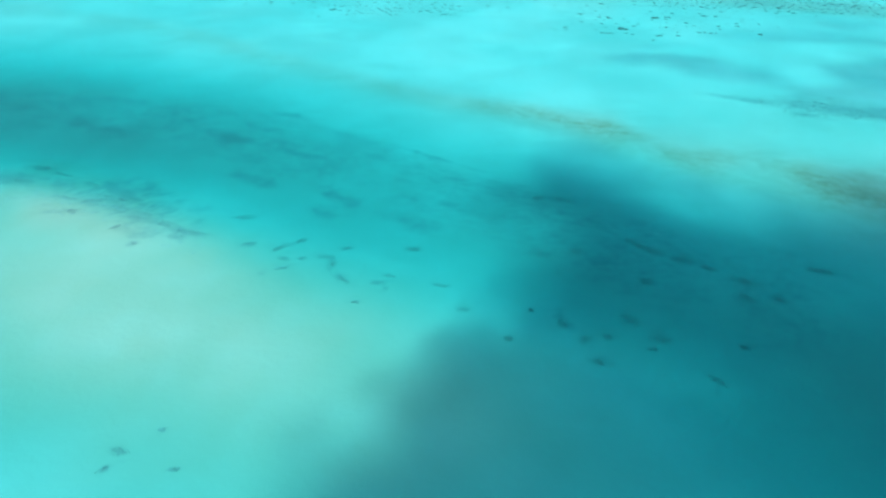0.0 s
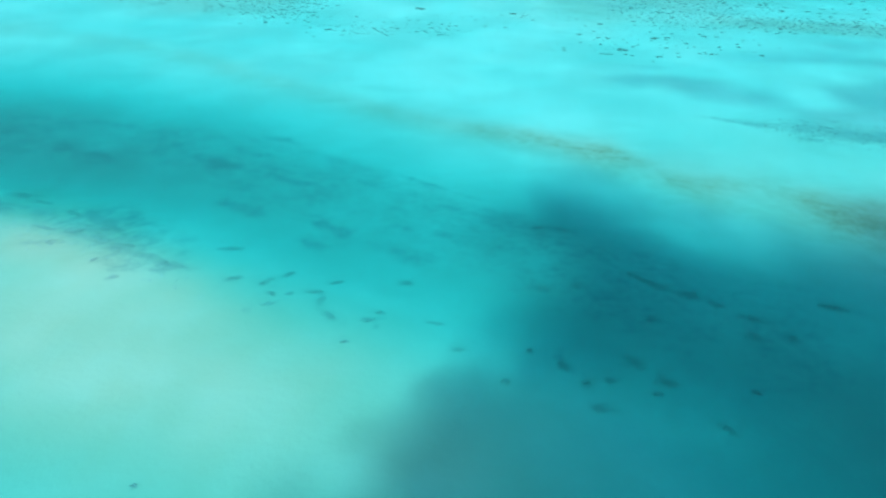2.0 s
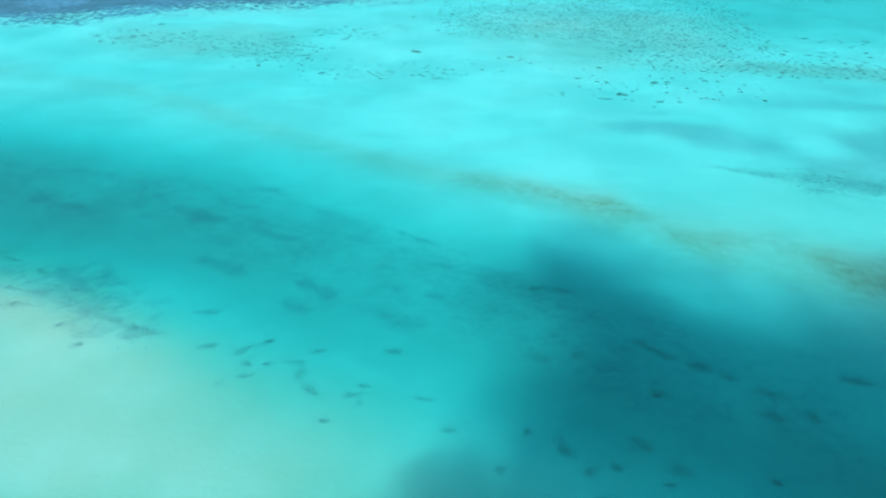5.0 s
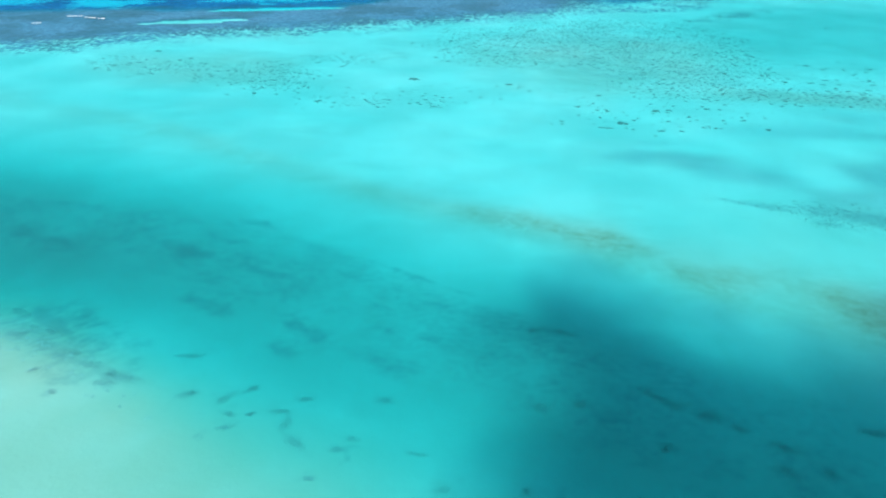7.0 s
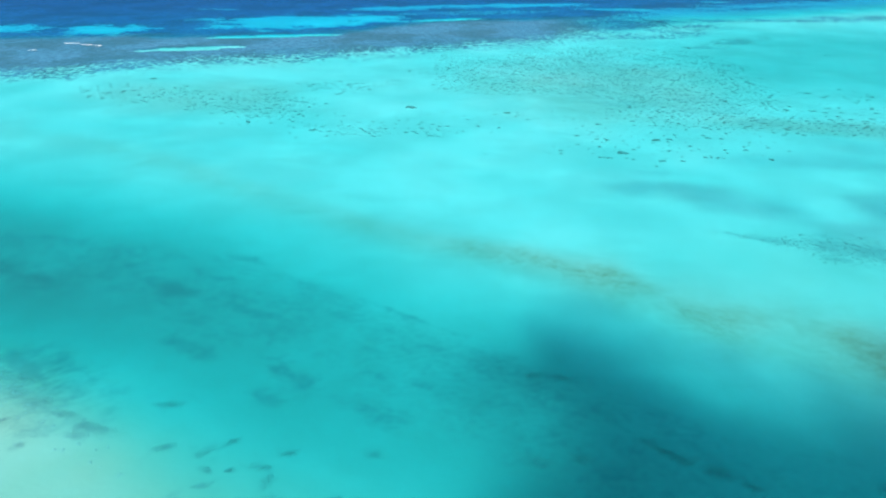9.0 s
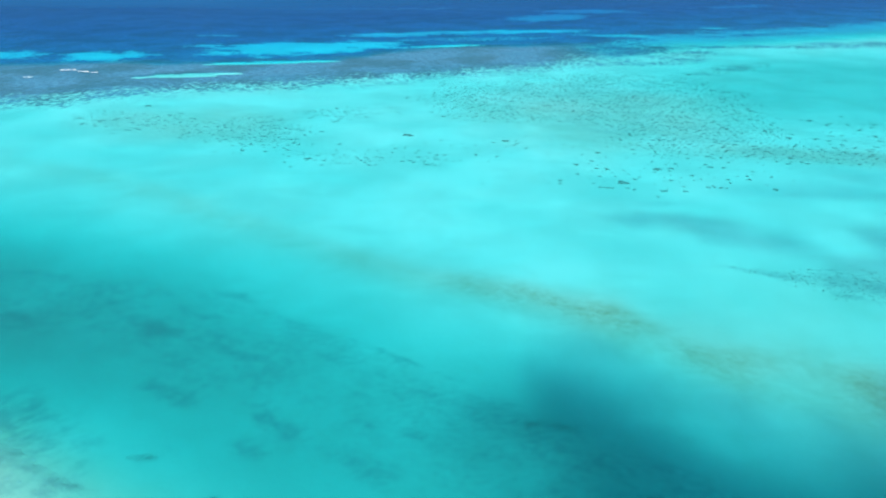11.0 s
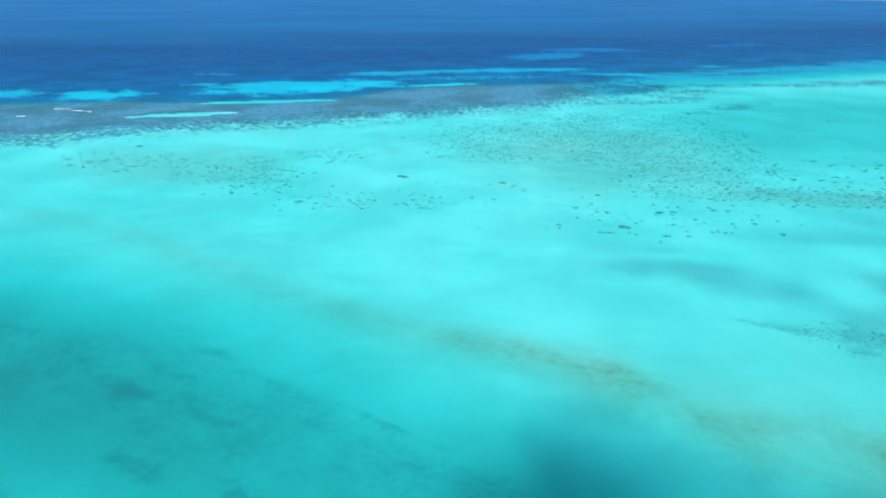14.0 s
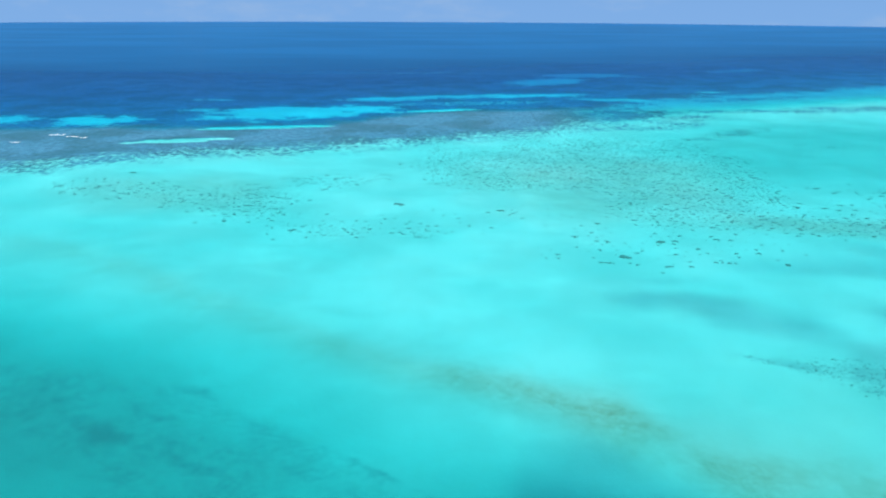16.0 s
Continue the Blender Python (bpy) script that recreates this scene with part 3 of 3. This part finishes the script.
def garden_left(x, y):
    wob = 0.4 * fbm(x, y, 30, 82)
    main = 1 - smooth(0.4, 1.2, oval(x, y, -108, 436, 40, 32, -35) + wob)
    west = 0.45 * (1 - smooth(0.4, 1.2, oval(x, y, -180, 455, 52, 22, -14) + wob))
    north = 0.4 * (1 - smooth(0.4, 1.2, oval(x, y, -58, 482, 36, 18, 10) + wob))
    south = 0.5 * (1 - smooth(0.4, 1.2, np.minimum(oval(x, y, -48, 384, 26, 11, -12), oval(x, y, 0, 378, 14, 10, -40)) + wob))
    return np.maximum.reduce([main, west, north, south])


def fringe(x, y):
    """Broken coral along the reef flat's inner rim."""
    off = y - np.interp(x, REEF_IN_X, REEF_IN_Y)
    return np.exp(-((off + 14) / 24) ** 2) * (0.4 + 0.6 * (fbm(x, y, 25, 83) > 0)) * (1 - smooth(110, 200, x))


def far_right(x, y):
    return np.maximum.reduce([1 - smooth(0.4, 1.2, oval(x, y, 258, 662, 50, 16, 38)), 0.4 * (1 - smooth(0.3, 1.2, oval(x, y, 300, 604, 35, 9, -25))),
                              0.25 * (1 - smooth(0.3, 1.2, oval(x, y, 250, 430, 60, 50, 0))), 0.4 * (1 - smooth(0.3, 1.2, oval(x, y, 200, 625, 30, 9, 10)))])


coral_stuff("coral_garden", "dense garden of small dark coral clumps on sand", scattered(2700, garden_right, (-40, 300, 360, 660), 11, 3.0), 0.38, 1.3, 1, 0.42)
coral_stuff("coral_garden", "loose garden of small dark coral clumps on sand", scattered(620, garden_left, (-260, 30, 350, 530), 12, 2.4), 0.35, 1.25, 2, 0.35)
coral_stuff("reef_rubble", "broken dark coral along the inner rim of the reef flat", scattered(420, fringe, (-420, 200, 430, 700), 13, 1.5), 0.25, 0.9, 3, 0.35)
coral_stuff("reef_rubble", "streaks of dark coral rubble on the outer lagoon sand", scattered(240, far_right, (160, 380, 370, 730), 14, 2.2), 0.45, 1.4, 4, 0.4)


def weed_material():
    m = Nodes("weed")
    tone = m.mix(m.noise(0.9, 4), (0.41, 0.415, 0.42, 1), (0.58, 0.58, 0.57, 1))
    return m.done(m.node("ShaderNodeBsdfPrincipled", {"Base Color": tone, "Roughness": 0.95, "Specular IOR Level": 0.05}))


WEED = weed_material()


def rubble_near(x, y):
    return np.maximum(1 - smooth(0.3, 1.3, oval(x, y, 150, 244, 30, 13, -15)), 0.6 * (1 - smooth(0.3, 1.3, oval(x, y, 118, 255, 24, 4, -22))))


def rubble_left(x, y):
    return (0.25 + 0.75 * (fbm(x, y, 14, 84) > 0.05)) * np.maximum(1 - smooth(0.3, 1.3, oval(x, y, -128, 182, 36, 13, -20)), 0.6 * (1 - smooth(0.3, 1.3, oval(x, y, -82, 160, 26, 7, -35))))


coral_stuff("rubble", "grey coral rubble strewn on the lagoon sand", scattered(800, rubble_near, (90, 215, 205, 280), 15, 0.5), 0.10, 0.40, 5, 0.3, CORAL, "rubble")
coral_stuff("rubble", "grey coral rubble and weed along the sand bank", scattered(800, rubble_left, (-180, -40, 135, 215), 16, 0.5), 0.08, 0.40, 6, 0.4, WEED, "rubble")


def weed_clump(x, y, long, wide, turn, seed, label="soft dark clump of weed and rubble on sand"):
    """A patch of many short bent blades in a few lobes, thinning outwards, at its own place on the bed."""
    draw = random.Random(seed)
    c, s = math.cos(radians(turn)), math.sin(radians(turn))
    lobes = [(draw.uniform(-0.9, 0.9) * long, draw.uniform(-0.7, 0.7) * wide, draw.uniform(0.35, 0.7)) for _ in range(4)] + [(0, 0, 0.6)]
    verts, faces = [], []
    for k in range(int(120 + 110 * long * wide)):
        mu, mv, spread = lobes[k % len(lobes)]
        u, v = mu + draw.gauss(0, spread) * long, mv + draw.gauss(0, spread) * wide
        px, py, a = c * u - s * v, s * u + c * v, draw.uniform(0, 6.28)
        tall, half = draw.uniform(0.07, 0.17), draw.uniform(0.03, 0.06)
        dx, dy = math.cos(a), math.sin(a)
        for reach, z, w in ((0.0, -0.02, 1.0), (0.5, 0.10, 0.9), (1.4, 0.12, 0.3)):
            ox, oy = px + dx * reach * tall, py + dy * reach * tall
            verts += [(ox - dy * half * w, oy + dx * half * w, z), (ox + dy * half * w, oy - dx * half * w, z)]
        b = 6 * k
        faces += [(b, b + 1, b + 3, b + 2), (b + 2, b + 3, b + 5, b + 4)]
    me = bpy.data.meshes.new("weed_clump")
    me.from_pydata(verts, [], faces)
    me.polygons.foreach_set("use_smooth", np.ones(len(me.polygons), bool))
    me.materials.append(WEED)
    ob = new("weed_clump", me)
    ob.location = (x, y, bed_z(x, y))
    return tagged(ob, label, "weed", "weed clumps along the sand bank")


for n, (x, y, long, wide, turn) in enumerate(WEEDS):
    weed_clump(x, y, long, wide, turn, n + 1)


for n, (x, y) in enumerate(scattered(16, rubble_left, (-160, -60, 150, 200), 22, 6.0)):
    weed_clump(x, y, 2.4 + 2.4 * rnd.random(), 0.9 + 0.7 * rnd.random(), -30 + 30 * rnd.random(), n + 61, "grey drift of weed and rubble on the sand bank")


def breaker(x, y, long, turn, seed):
    """A short line of white foam on the water."""
    draw = random.Random(seed)
    spots = [(draw.uniform(-1, 1) * long, draw.gauss(0, 0.7), 0.05, draw.uniform(0.3, 0.8), draw.uniform(0.1, 0.3)) for _ in range(int(6 * long))]
    bm = bmesh.new()
    lumps(bm, spots, seed)
    me = bpy.data.meshes.new("breaker")
    bm.to_mesh(me), bm.free()
    me.polygons.foreach_set("use_smooth", np.ones(len(me.polygons), bool))
    me.materials.append(FOAM)
    ob = new("breaker", me)
    ob.location, ob.rotation_euler = (x, y, WATER_LEVEL), (0, 0, radians(turn))
    return tagged(ob, "short white line of foam breaking on the reef flat", "wave", "breakers on the reef")


for n, (x, y, long, turn) in enumerate(((-308, 621, 6.0, 6), (-292, 614, 5.0, -8), (-323, 588, 3.5, 4), (-281, 611, 2.5, -4))):
    breaker(x, y, long, turn, n + 40)
